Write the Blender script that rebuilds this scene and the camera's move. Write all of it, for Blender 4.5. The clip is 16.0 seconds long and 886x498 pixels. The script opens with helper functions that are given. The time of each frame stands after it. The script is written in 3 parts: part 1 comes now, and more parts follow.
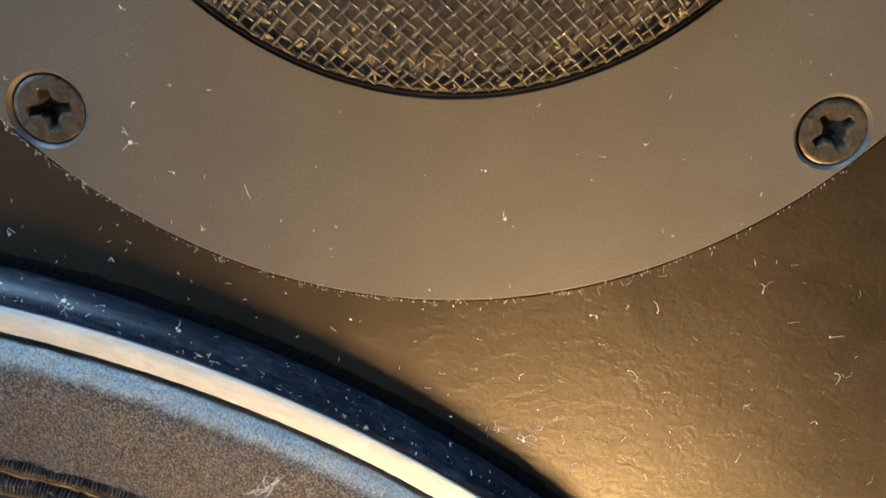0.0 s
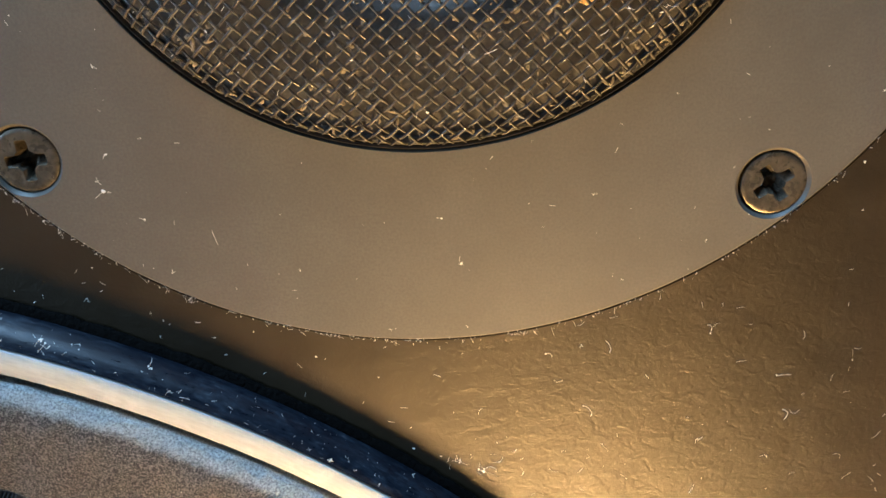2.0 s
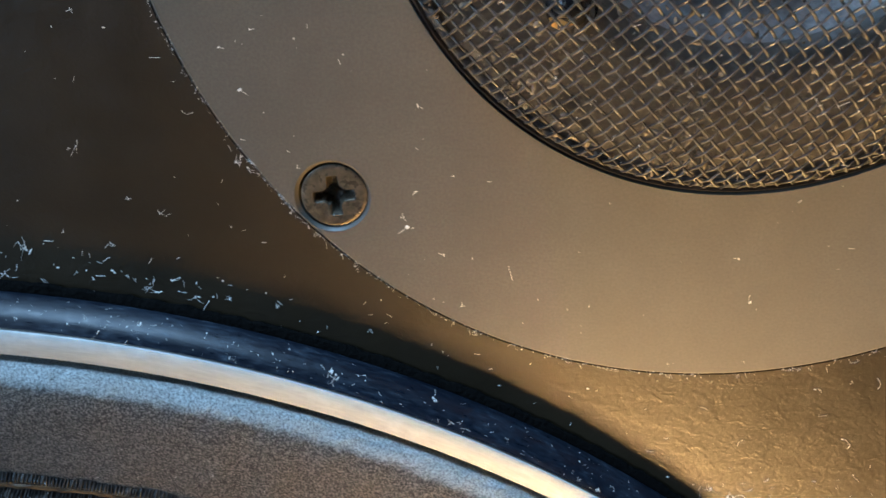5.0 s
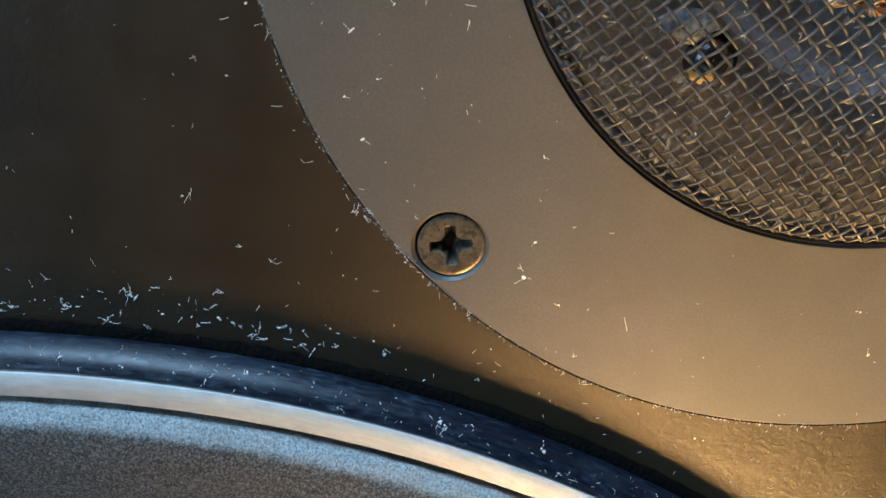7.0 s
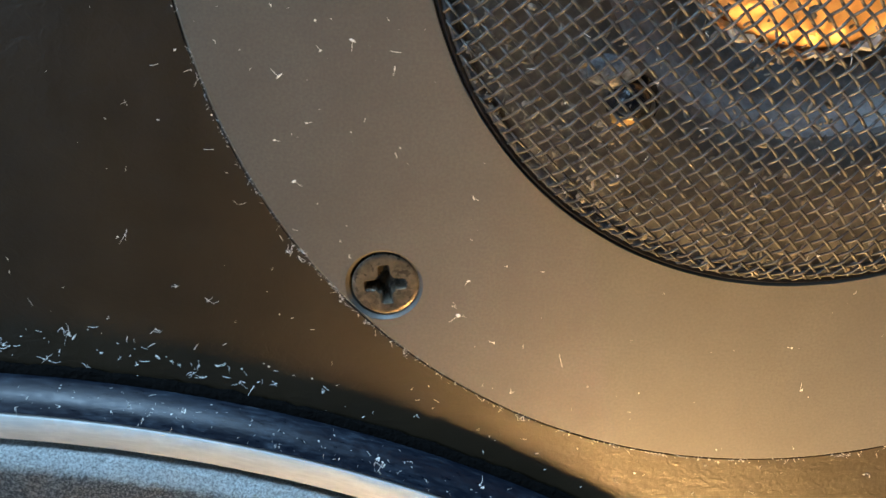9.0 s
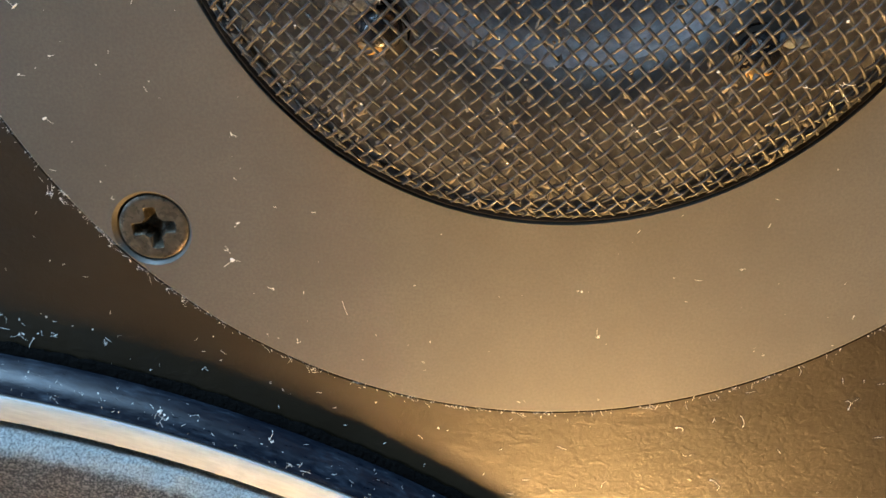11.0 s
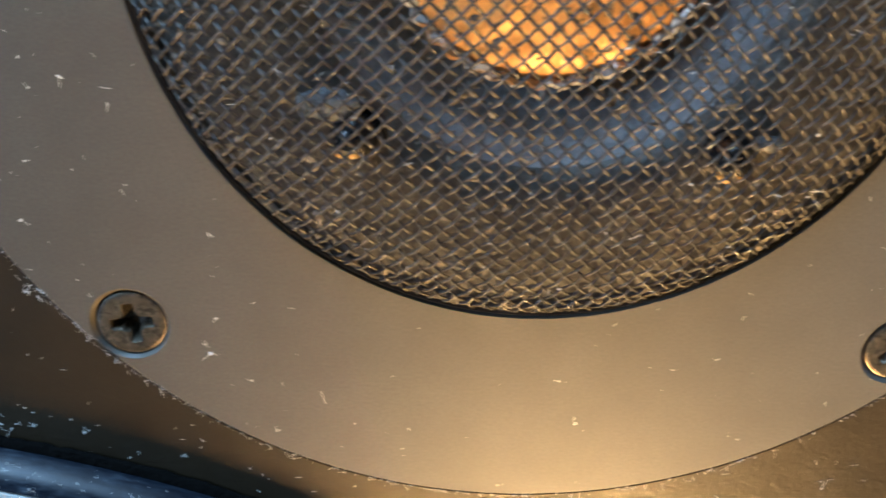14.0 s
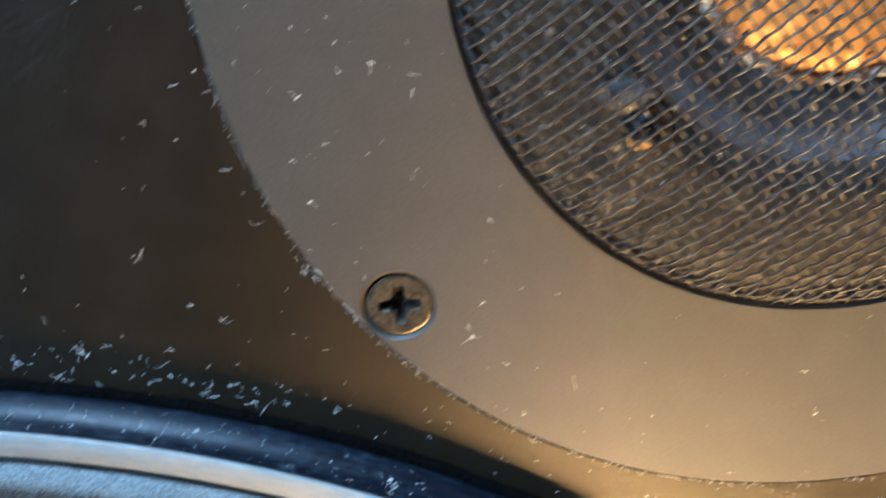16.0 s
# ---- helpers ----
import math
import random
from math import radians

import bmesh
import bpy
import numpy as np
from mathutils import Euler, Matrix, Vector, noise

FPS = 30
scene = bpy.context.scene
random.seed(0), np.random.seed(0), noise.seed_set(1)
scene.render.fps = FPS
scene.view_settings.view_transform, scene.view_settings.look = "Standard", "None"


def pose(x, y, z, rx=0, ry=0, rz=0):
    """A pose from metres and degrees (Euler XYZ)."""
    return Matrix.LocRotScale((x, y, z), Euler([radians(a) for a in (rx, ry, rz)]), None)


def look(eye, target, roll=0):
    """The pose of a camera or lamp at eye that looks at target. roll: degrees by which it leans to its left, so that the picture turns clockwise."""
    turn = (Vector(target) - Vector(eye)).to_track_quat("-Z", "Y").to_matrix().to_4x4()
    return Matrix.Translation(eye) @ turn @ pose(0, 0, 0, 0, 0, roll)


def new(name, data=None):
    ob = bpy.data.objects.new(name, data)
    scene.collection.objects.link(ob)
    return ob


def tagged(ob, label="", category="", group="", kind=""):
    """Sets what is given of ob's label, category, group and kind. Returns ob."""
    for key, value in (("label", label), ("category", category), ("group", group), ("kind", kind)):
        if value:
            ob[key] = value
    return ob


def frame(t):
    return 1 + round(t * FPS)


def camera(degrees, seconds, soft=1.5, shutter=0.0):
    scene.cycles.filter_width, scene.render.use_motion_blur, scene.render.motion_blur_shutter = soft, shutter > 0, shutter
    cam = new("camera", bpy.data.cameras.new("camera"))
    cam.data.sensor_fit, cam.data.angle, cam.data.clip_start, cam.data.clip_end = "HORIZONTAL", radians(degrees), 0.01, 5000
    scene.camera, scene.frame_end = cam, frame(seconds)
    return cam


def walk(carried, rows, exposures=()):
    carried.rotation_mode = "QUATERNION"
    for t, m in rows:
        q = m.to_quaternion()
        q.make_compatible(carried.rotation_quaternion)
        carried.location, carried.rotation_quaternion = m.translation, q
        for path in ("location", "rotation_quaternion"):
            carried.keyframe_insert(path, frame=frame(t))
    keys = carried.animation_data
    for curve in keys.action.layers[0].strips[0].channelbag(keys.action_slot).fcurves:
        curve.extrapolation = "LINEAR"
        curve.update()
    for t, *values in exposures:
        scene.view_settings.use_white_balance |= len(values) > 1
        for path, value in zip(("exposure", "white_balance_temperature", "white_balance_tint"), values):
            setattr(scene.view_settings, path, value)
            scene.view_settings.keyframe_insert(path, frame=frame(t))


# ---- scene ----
cam = camera(55.28, 16.0, soft=1.5, shutter=0.6)
# seconds, place in metres, turn in degrees
ROWS = [
    (0, -0.00178, -0.07568, 0.02121, 65.687, -2.061, -0.558),
    (0.5, -0.00048, -0.07596, 0.01922, 65.403, -1.998, -0.127),
    (1, -0.00316, -0.07726, 0.02060, 65.832, -2.266, -0.662),
    (1.5, 0.00047, -0.07688, 0.02341, 65.323, -2.177, -0.319),
    (2, 0.00277, -0.07746, 0.02681, 65.744, -2.056, -0.093),
    (2.5, -0.00286, -0.07924, 0.02677, 65.870, -2.272, -0.394),
    (3, -0.01145, -0.07833, 0.02595, 65.767, -2.763, -1.196),
    (3.5, -0.01542, -0.07925, 0.02746, 65.452, -2.756, -1.049),
    (3.6, -0.01600, -0.07915, 0.02701, 65.563, -2.791, -1.035),
    (3.9, -0.01757, -0.07851, 0.02609, 65.837, -2.878, -1.284),
    (4, -0.01795, -0.07841, 0.02679, 65.835, -2.858, -1.222),
    (4.4, -0.02247, -0.07676, 0.03330, 63.950, -2.703, -0.308),
    (4.5, -0.02380, -0.07579, 0.03390, 63.493, -2.802, 0.034),
    (5, -0.02770, -0.07481, 0.03150, 63.781, -3.213, -0.189),
    (5.1, -0.02842, -0.07455, 0.03150, 63.755, -3.227, -0.175),
    (5.2, -0.02943, -0.07480, 0.03152, 63.706, -3.258, -0.102),
    (7.3, -0.03925, -0.07038, 0.03559, 63.231, -3.892, -0.092),
    (7.5, -0.03796, -0.07054, 0.03597, 63.122, -4.017, -0.231),
    (7.6, -0.03705, -0.06996, 0.03563, 63.069, -4.070, -0.306),
    (7.9, -0.03504, -0.07010, 0.03423, 62.962, -4.147, -0.638),
    (8, -0.03484, -0.06898, 0.03601, 63.226, -4.143, -0.587),
    (8.1, -0.03514, -0.06860, 0.03647, 63.321, -4.072, -0.414),
    (8.2, -0.03541, -0.06944, 0.03720, 63.544, -4.029, -0.488),
    (10.3, -0.02415, -0.07216, 0.03603, 65.525, -3.158, -0.270),
    (10.4, -0.02285, -0.07271, 0.03544, 65.617, -3.110, -0.395),
    (10.5, -0.02039, -0.07240, 0.03353, 65.590, -3.018, -0.675),
    (10.6, -0.01770, -0.07231, 0.03122, 65.458, -3.072, -0.671),
    (10.9, -0.01174, -0.07182, 0.03086, 65.900, -2.896, -0.341),
    (11, -0.01132, -0.07183, 0.03097, 65.976, -2.914, -0.169),
    (11.1, -0.01115, -0.07144, 0.03095, 65.956, -2.921, -0.219),
    (11.5, -0.01184, -0.07123, 0.03200, 65.855, -3.092, -0.696),
    (12, -0.00843, -0.07128, 0.03092, 66.639, -3.069, -0.821),
    (12.4, -0.00359, -0.07161, 0.02762, 66.822, -2.924, -0.772),
    (12.5, -0.00059, -0.07142, 0.02899, 66.995, -2.817, -0.870),
    (12.6, 0.00213, -0.07131, 0.02951, 67.066, -2.709, -0.672),
    (13, 0.00489, -0.07161, 0.03097, 67.095, -2.451, -0.078),
    (13.1, 0.00346, -0.07178, 0.03138, 66.943, -2.471, -0.180),
    (13.4, -0.00168, -0.07031, 0.03447, 66.169, -2.912, -1.290),
    (13.5, -0.00298, -0.07000, 0.03469, 65.859, -2.867, -1.366),
    (13.6, -0.00471, -0.07011, 0.03536, 65.827, -2.928, -1.483),
    (13.9, -0.00932, -0.06863, 0.03918, 65.470, -3.129, -1.409),
    (14, -0.01089, -0.06849, 0.03967, 65.579, -3.121, -1.062),
    (14.1, -0.01288, -0.06833, 0.03897, 65.314, -3.154, -1.118),
    (14.4, -0.01845, -0.06767, 0.03956, 65.251, -3.347, -1.591),
    (14.5, -0.02108, -0.06793, 0.04014, 65.264, -3.280, -1.696),
    (14.6, -0.02290, -0.06785, 0.04103, 65.211, -3.322, -1.418),
    (14.9, -0.02447, -0.06755, 0.04116, 65.061, -3.181, -0.952),
    (15, -0.02521, -0.06771, 0.04172, 65.150, -3.163, -0.852),
    (15.1, -0.02649, -0.06798, 0.04130, 65.004, -3.171, -0.749),
    (15.5, -0.03040, -0.06888, 0.04074, 65.028, -3.399, -0.999),
    (15.6, -0.03131, -0.06918, 0.04045, 65.103, -3.495, -0.884),
    (15.9, -0.03364, -0.07029, 0.03914, 65.710, -3.883, -0.602),
    (16, -0.03502, -0.07056, 0.03764, 65.724, -4.061, -0.279),
]
walk(cam, [(t, pose(*row)) for t, *row in ROWS],
     exposures=[(0, -0.22, 6380, 10), (5.2, -0.18, 6250, 10), (7.5, -0.1, 6680, 10), (10.5, -0.03, 6720, 10), (12.5, -0.03, 6680, 10), (14, -0.03, 6280, 10), (16, 0.03, 6000, 10)])
# ---- end of path ----
TAU = 2 * math.pi
TW = (-0.0003, 0.0365)      # tweeter centre on the baffle, x and z
WF = (-0.0757, -0.1522)     # woofer centre on the baffle, x and z
rng = random.Random(7)

# ---- world and lights ----
world = bpy.data.worlds.new("world")
scene.world = world
world.use_nodes = True
world.node_tree.nodes["Background"].inputs[0].default_value = (0.55, 0.7, 1.0, 1)
world.node_tree.nodes["Background"].inputs[1].default_value = 0.3


def area_lamp(name, eye, target, size, watts, colour, size_y=None, spread=180):
    data = bpy.data.lights.new(name, "AREA")
    data.energy, data.color, data.size = watts, colour, size
    if size_y:
        data.shape, data.size_y = "RECTANGLE", size_y
    data.spread = radians(spread)
    ob = new(name, data)
    ob.matrix_world = look(eye, target)
    return ob


area_lamp("table_lamp_light", (0.062, -0.12, -0.245), (0.02, 0.0, -0.030), 0.08, 0.142, (1.0, 0.59, 0.22), 0.05, 33)
area_lamp("skylight_light", (-0.5, -0.4, 1.97), (-0.05, 0.0, 0.0), 0.9, 78.0, (0.4, 0.68, 1.0))
area_lamp("window_light", (-2.19, -1.5, 0.75), (-0.05, 0.0, 0.0), 0.9, 57.0, (0.46, 0.7, 1.0))
scene.view_settings.exposure = 0.0


# ---- materials ----
class Mat:
    """A procedural material: a principled surface and short ways to add noise, mixes and bumps."""

    def __init__(self, name, colour, rough=0.5, metal=0.0, **more):
        self.m = bpy.data.materials.new(name)
        self.m.use_nodes = True
        self.t = self.m.node_tree
        self.b = self.t.nodes["Principled BSDF"]
        self.b.inputs["Base Color"].default_value = (*colour, 1)
        self.b.inputs["Roughness"].default_value = rough
        self.b.inputs["Metallic"].default_value = metal
        for k, v in more.items():
            self.b.inputs[k.replace("_", " ")].default_value = v
        self.co = self.t.nodes.new("ShaderNodeTexCoord").outputs["Object"]
        self.height = None

    def node(self, kind, **inputs):
        n = self.t.nodes.new(kind)
        for k, v in inputs.items():
            n.inputs[k.replace("_", " ")].default_value = v
        return n

    def mapped(self, sx=1, sy=1, sz=1):
        n = self.node("ShaderNodeMapping", Scale=(sx, sy, sz))
        self.t.links.new(self.co, n.inputs["Vector"])
        return n.outputs[0]

    def polar(self, kr, ky, ka):
        """Coordinates that follow the turning: radius, depth and angle round the y axis, each with its own scale."""
        sep = self.node("ShaderNodeSeparateXYZ")
        self.t.links.new(self.co, sep.inputs[0])
        ang, rad, join = self.node("ShaderNodeMath"), self.node("ShaderNodeVectorMath"), self.node("ShaderNodeCombineXYZ")
        ang.operation, rad.operation = "ARCTAN2", "LENGTH"
        flat = self.node("ShaderNodeVectorMath")
        flat.operation = "MULTIPLY"
        flat.inputs[1].default_value = (1, 0, 1)
        self.t.links.new(sep.outputs[2], ang.inputs[0])
        self.t.links.new(sep.outputs[0], ang.inputs[1])
        self.t.links.new(self.co, flat.inputs[0])
        self.t.links.new(flat.outputs[0], rad.inputs[0])
        self.radius = rad.outputs["Value"]
        for src, dst in ((rad.outputs["Value"], 0), (sep.outputs[1], 1), (ang.outputs[0], 2)):
            self.t.links.new(src, join.inputs[dst])
        n = self.node("ShaderNodeMapping", Scale=(kr, ky, ka))
        self.t.links.new(join.outputs[0], n.inputs["Vector"])
        return n.outputs[0]

    def noise(self, scale, detail=3.0, rough=0.55, at=None, distortion=0.0):
        n = self.node("ShaderNodeTexNoise", Scale=scale, Detail=detail, Roughness=rough, Distortion=distortion)
        self.t.links.new(at or self.co, n.inputs["Vector"])
        return n.outputs["Fac"]

    def cells(self, scale, smooth=None, at=None):
        n = self.node("ShaderNodeTexVoronoi", Scale=scale)
        if smooth is not None:
            n.feature = "SMOOTH_F1"
            n.inputs["Smoothness"].default_value = smooth
        self.t.links.new(at or self.co, n.inputs["Vector"])
        return n.outputs["Distance"]

    def span(self, fac, a, b, c=0.0, d=1.0):
        n = self.node("ShaderNodeMapRange")
        for i, v in zip((1, 2, 3, 4), (a, b, c, d)):
            n.inputs[i].default_value = v
        self.t.links.new(fac, n.inputs[0])
        return n.outputs[0]

    def ramp(self, fac, *stops):
        n = self.t.nodes.new("ShaderNodeValToRGB")
        e = n.color_ramp.elements
        while len(e) < len(stops):
            e.new(0.5)
        for el, (p, c) in zip(e, stops):
            el.position, el.color = p, (*c, 1)
        self.t.links.new(fac, n.inputs[0])
        return n.outputs[0]

    def mix(self, fac, a, b):
        n = self.t.nodes.new("ShaderNodeMix")
        n.data_type = "RGBA"
        for sock, v in ((n.inputs[0], fac), (n.inputs[6], a), (n.inputs[7], b)):
            if isinstance(v, tuple):
                sock.default_value = (*v, 1)
            elif isinstance(v, float):
                sock.default_value = v
            else:
                self.t.links.new(v, sock)
        return n.outputs[2]

    def colour(self, out):
        self.t.links.new(out, self.b.inputs["Base Color"])
        return self

    def rough(self, out):
        self.t.links.new(out, self.b.inputs["Roughness"])
        return self

    def bump(self, out, strength, metres):
        n = self.node("ShaderNodeBump", Strength=strength, Distance=metres)
        self.t.links.new(out, n.inputs["Height"])
        if self.height:
            self.t.links.new(self.height, n.inputs["Normal"])
        self.height = n.outputs[0]
        self.t.links.new(self.height, self.b.inputs["Normal"])
        return self


def make_materials():
    M = {}
    # satin dark grey lacquer of the faceplate, with a fine orange-peel
    a = Mat("satin_grey_lacquer", (0.1, 0.097, 0.09), 0.42, Specular_IOR_Level=0.52)
    spots = a.noise(120, 5, 0.65)
    a.colour(a.mix(a.span(a.noise(3500, 3, 0.6), 0.35, 0.65, 0.0, 0.5), a.ramp(spots, (0.3, (0.098, 0.092, 0.08)), (0.7, (0.122, 0.115, 0.1))), (0.07, 0.066, 0.058)))
    a.rough(a.span(a.noise(300, 4), 0.3, 0.7, 0.4, 0.52))
    a.bump(a.noise(2600, 4, 0.65), 0.45, 0.00006)
    M["plate"] = a.m
    # black paint rolled on the baffle, uneven lumps with fibres caught in it
    a = Mat("rolled_bronze_black_paint", (0.1, 0.066, 0.028), 0.3, 0.25, Specular_IOR_Level=0.56)
    wide = a.noise(60, 4, 0.6)
    a.colour(a.ramp(wide, (0.3, (0.019, 0.0138, 0.0076)), (0.75, (0.039, 0.0277, 0.015))))
    a.rough(a.span(a.noise(220, 4), 0.3, 0.7, 0.36, 0.48))
    a.bump(a.noise(620, 4, 0.6, a.mapped(0.9, 1, 1.1), 0.8), 0.5, 0.00017)
    a.bump(a.noise(1500, 4, 0.65, None, 1.2), 0.5, 0.00008)
    a.bump(a.cells(260), 0.12, 0.00010)
    M["baffle"] = a.m
    # moulded black plastic of the woofer's frame, scuffed and dusty
    a = Mat("moulded_black_plastic", (0.02, 0.021, 0.024), 0.35, Specular_IOR_Level=0.4)
    along = a.polar(1.0, 1.0, 0.035)
    scuff = a.noise(2600, 7, 0.75, along)
    patch = a.noise(260, 5, 0.7, a.polar(1.0, 1.0, 0.07))
    a.colour(a.mix(a.span(patch, 0.45, 0.7), a.ramp(scuff, (0.5, (0.004, 0.007, 0.014)), (0.8, (0.022, 0.034, 0.052))),
                   a.ramp(scuff, (0.42, (0.006, 0.010, 0.018)), (0.6, (0.03, 0.046, 0.068)), (0.78, (0.22, 0.25, 0.28)))))
    a.rough(a.span(scuff, 0.35, 0.7, 0.26, 0.55))
    a.bump(scuff, 0.4, 0.00005)
    M["plastic"] = a.m
    # satin champagne aluminium, turned round its centre, rubbed in places
    a = Mat("brushed_champagne_metal", (0.78, 0.69, 0.55), 0.5, 0.05)
    along = a.polar(1.0, 1.0, 0.02)
    a.colour(a.mix(a.span(a.noise(330, 6, 0.75, a.polar(1.0, 1.0, 0.1)), 0.5, 0.72, 0.0, 0.6),
                   a.ramp(a.noise(3200, 6, 0.7, along), (0.3, (0.46, 0.475, 0.46)), (0.7, (0.61, 0.625, 0.6))), (0.72, 0.74, 0.73)))
    a.rough(a.span(a.noise(1800, 6, 0.7, along), 0.3, 0.7, 0.5, 0.7))
    a.bump(a.noise(4000, 5, 0.7, along), 0.35, 0.00003)
    M["trim"] = a.m
    # doped felt of the surround: brown-grey, pale blue skylight painted on its outer shoulder
    a = Mat("brown_grey_felt", (0.12, 0.1, 0.085), 0.95, Sheen_Weight=0.12, Sheen_Roughness=0.6)
    grain = a.noise(4300, 5, 0.8)
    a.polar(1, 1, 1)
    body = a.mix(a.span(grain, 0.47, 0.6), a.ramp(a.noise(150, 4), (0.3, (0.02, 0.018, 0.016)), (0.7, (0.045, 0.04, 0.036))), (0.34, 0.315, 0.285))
    # colour of the sky-lit shoulder, mixed in by radius with a broken edge
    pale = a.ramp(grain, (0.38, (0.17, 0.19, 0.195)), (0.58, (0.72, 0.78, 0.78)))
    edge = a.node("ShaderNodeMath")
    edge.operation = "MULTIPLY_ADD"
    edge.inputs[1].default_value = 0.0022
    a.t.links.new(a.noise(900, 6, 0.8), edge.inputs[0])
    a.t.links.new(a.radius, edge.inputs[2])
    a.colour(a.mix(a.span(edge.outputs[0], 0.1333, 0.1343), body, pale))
    a.bump(a.noise(1300, 5, 0.75), 1.0, 0.0006)
    a.bump(grain, 0.8, 0.0003)
    M["felt"] = a.m
    a = Mat("felt_fibre", (0.5, 0.53, 0.53), 0.9)
    M["fibre"] = a.m
    # tarred cloth of the cone's edge
    a = Mat("black_coated_cloth", (0.018, 0.018, 0.02), 0.3)
    a.colour(a.ramp(a.noise(700, 4), (0.4, (0.02, 0.02, 0.022)), (0.6, (0.07, 0.065, 0.06)), (0.78, (0.3, 0.28, 0.25))))
    a.bump(a.noise(1300, 3), 0.8, 0.0003)
    M["cloth"] = a.m
    a = Mat("amber_glue", (0.32, 0.17, 0.05), 0.4)
    a.colour(a.ramp(a.noise(500, 5), (0.35, (0.09, 0.06, 0.035)), (0.6, (0.3, 0.2, 0.1)), (0.8, (0.5, 0.38, 0.24))))
    a.bump(a.noise(900, 3), 0.6, 0.0003)
    M["glue"] = a.m
    # gold glint of the warm lamp, painted as amber
    a = Mat("amber_lamp_glint", (0.75, 0.42, 0.13), 0.25)
    a.colour(a.ramp(a.noise(700, 4), (0.35, (0.55, 0.3, 0.09)), (0.7, (0.9, 0.58, 0.22))))
    M["amber"] = a.m
    a = Mat("paper_cone", (0.03, 0.028, 0.026), 0.8)
    a.colour(a.ramp(a.noise(200, 6), (0.35, (0.02, 0.019, 0.018)), (0.7, (0.05, 0.046, 0.042))))
    a.bump(a.noise(600, 5), 0.6, 0.0004)
    M["paper"] = a.m
    # lacquered steel wire, dust lying on it in patches
    a = Mat("black_lacquered_wire", (0.05, 0.046, 0.042), 0.3, Specular_IOR_Level=0.5)
    a.colour(a.ramp(a.noise(420, 7, 0.8), (0.42, (0.045, 0.043, 0.04)), (0.58, (0.1, 0.095, 0.085)), (0.76, (0.34, 0.32, 0.28))))
    a.rough(a.span(a.noise(700, 5), 0.35, 0.7, 0.24, 0.45))
    M["wire"] = a.m
    a = Mat("worn_grey_rim", (0.14, 0.145, 0.15), 0.35)
    a.colour(a.ramp(a.noise(600, 6, 0.75), (0.4, (0.025, 0.025, 0.025)), (0.65, (0.12, 0.122, 0.124))))
    a.bump(a.noise(900, 4), 0.5, 0.0001)
    M["rim"] = a.m
    a = Mat("black_rubber", (0.012, 0.012, 0.013), 0.45)
    a.bump(a.noise(700, 3), 0.3, 0.0001)
    a.colour(a.ramp(a.noise(300, 6, 0.7), (0.5, (0.01, 0.01, 0.011)), (0.8, (0.06, 0.058, 0.055))))
    M["rubber"] = a.m
    # near-black that paints the shade in the gap round the woofer's frame
    a = Mat("shaded_gap_black", (0.004, 0.004, 0.004), 1.0, Specular_IOR_Level=0.05)
    a.bump(a.noise(1500, 4), 1.0, 0.0004)
    M["gap_black"] = a.m
    a = Mat("dull_black_casting", (0.06, 0.053, 0.047), 0.42)
    a.colour(a.ramp(a.noise(520, 7, 0.75), (0.35, (0.048, 0.046, 0.042)), (0.55, (0.09, 0.084, 0.074)), (0.75, (0.26, 0.24, 0.205))))
    a.rough(a.span(a.noise(300, 4), 0.3, 0.7, 0.28, 0.46))
    a.bump(a.noise(900, 4), 0.4, 0.00015)
    M["casting"] = a.m
    a = Mat("gloss_black_throat", (0.05, 0.054, 0.06), 0.4, Specular_IOR_Level=0.7)
    a.colour(a.ramp(a.noise(600, 6, 0.75), (0.4, (0.13, 0.145, 0.16)), (0.75, (0.36, 0.38, 0.39))))
    a.rough(a.span(a.noise(300, 4), 0.3, 0.7, 0.3, 0.5))
    a.bump(a.noise(700, 4), 0.3, 0.0001)
    M["throat"] = a.m
    a = Mat("gloss_black_screw", (0.012, 0.012, 0.014), 0.27, Specular_IOR_Level=0.8)
    a.bump(a.noise(900, 4), 0.3, 0.0001)
    M["button"] = a.m
    # blue-white sky reflection put into the colour of the bumps
    a = Mat("pale_sky_reflection", (0.5, 0.54, 0.56), 0.4)
    a.colour(a.ramp(a.noise(900, 5, 0.7), (0.4, (0.07, 0.08, 0.09)), (0.68, (0.36, 0.4, 0.43))))
    M["blot"] = a.m
    # copper foil edge; the white patches are painted glints
    a = Mat("patchy_foil_edge", (0.5, 0.4, 0.3), 0.35, 0.2)
    a.colour(a.ramp(a.noise(420, 3, 0.6), (0.42, (0.5, 0.25, 0.09)), (0.5, (0.3, 0.2, 0.12)), (0.58, (0.75, 0.78, 0.78))))
    M["flange"] = a.m
    a = Mat("copper_foil", (0.8, 0.38, 0.13), 0.4, 0.3)
    a.colour(a.ramp(a.noise(240, 5, 0.7), (0.3, (0.62, 0.29, 0.09)), (0.7, (0.85, 0.5, 0.18))))
    a.rough(a.span(a.noise(300, 4), 0.3, 0.7, 0.34, 0.5))
    a.bump(a.noise(350, 3), 0.6, 0.0006)
    M["copper"] = a.m
    a = Mat("black_zinc_screw", (0.13, 0.11, 0.09), 0.36, 0.5)
    a.colour(a.ramp(a.noise(900, 5, 0.7), (0.35, (0.05, 0.044, 0.034)), (0.62, (0.14, 0.12, 0.09)), (0.8, (0.36, 0.32, 0.27))))
    a.rough(a.span(a.noise(1200, 4), 0.3, 0.7, 0.2, 0.42))
    a.bump(a.noise(1100, 5, 0.7), 0.7, 0.00014)
    M["screw"] = a.m
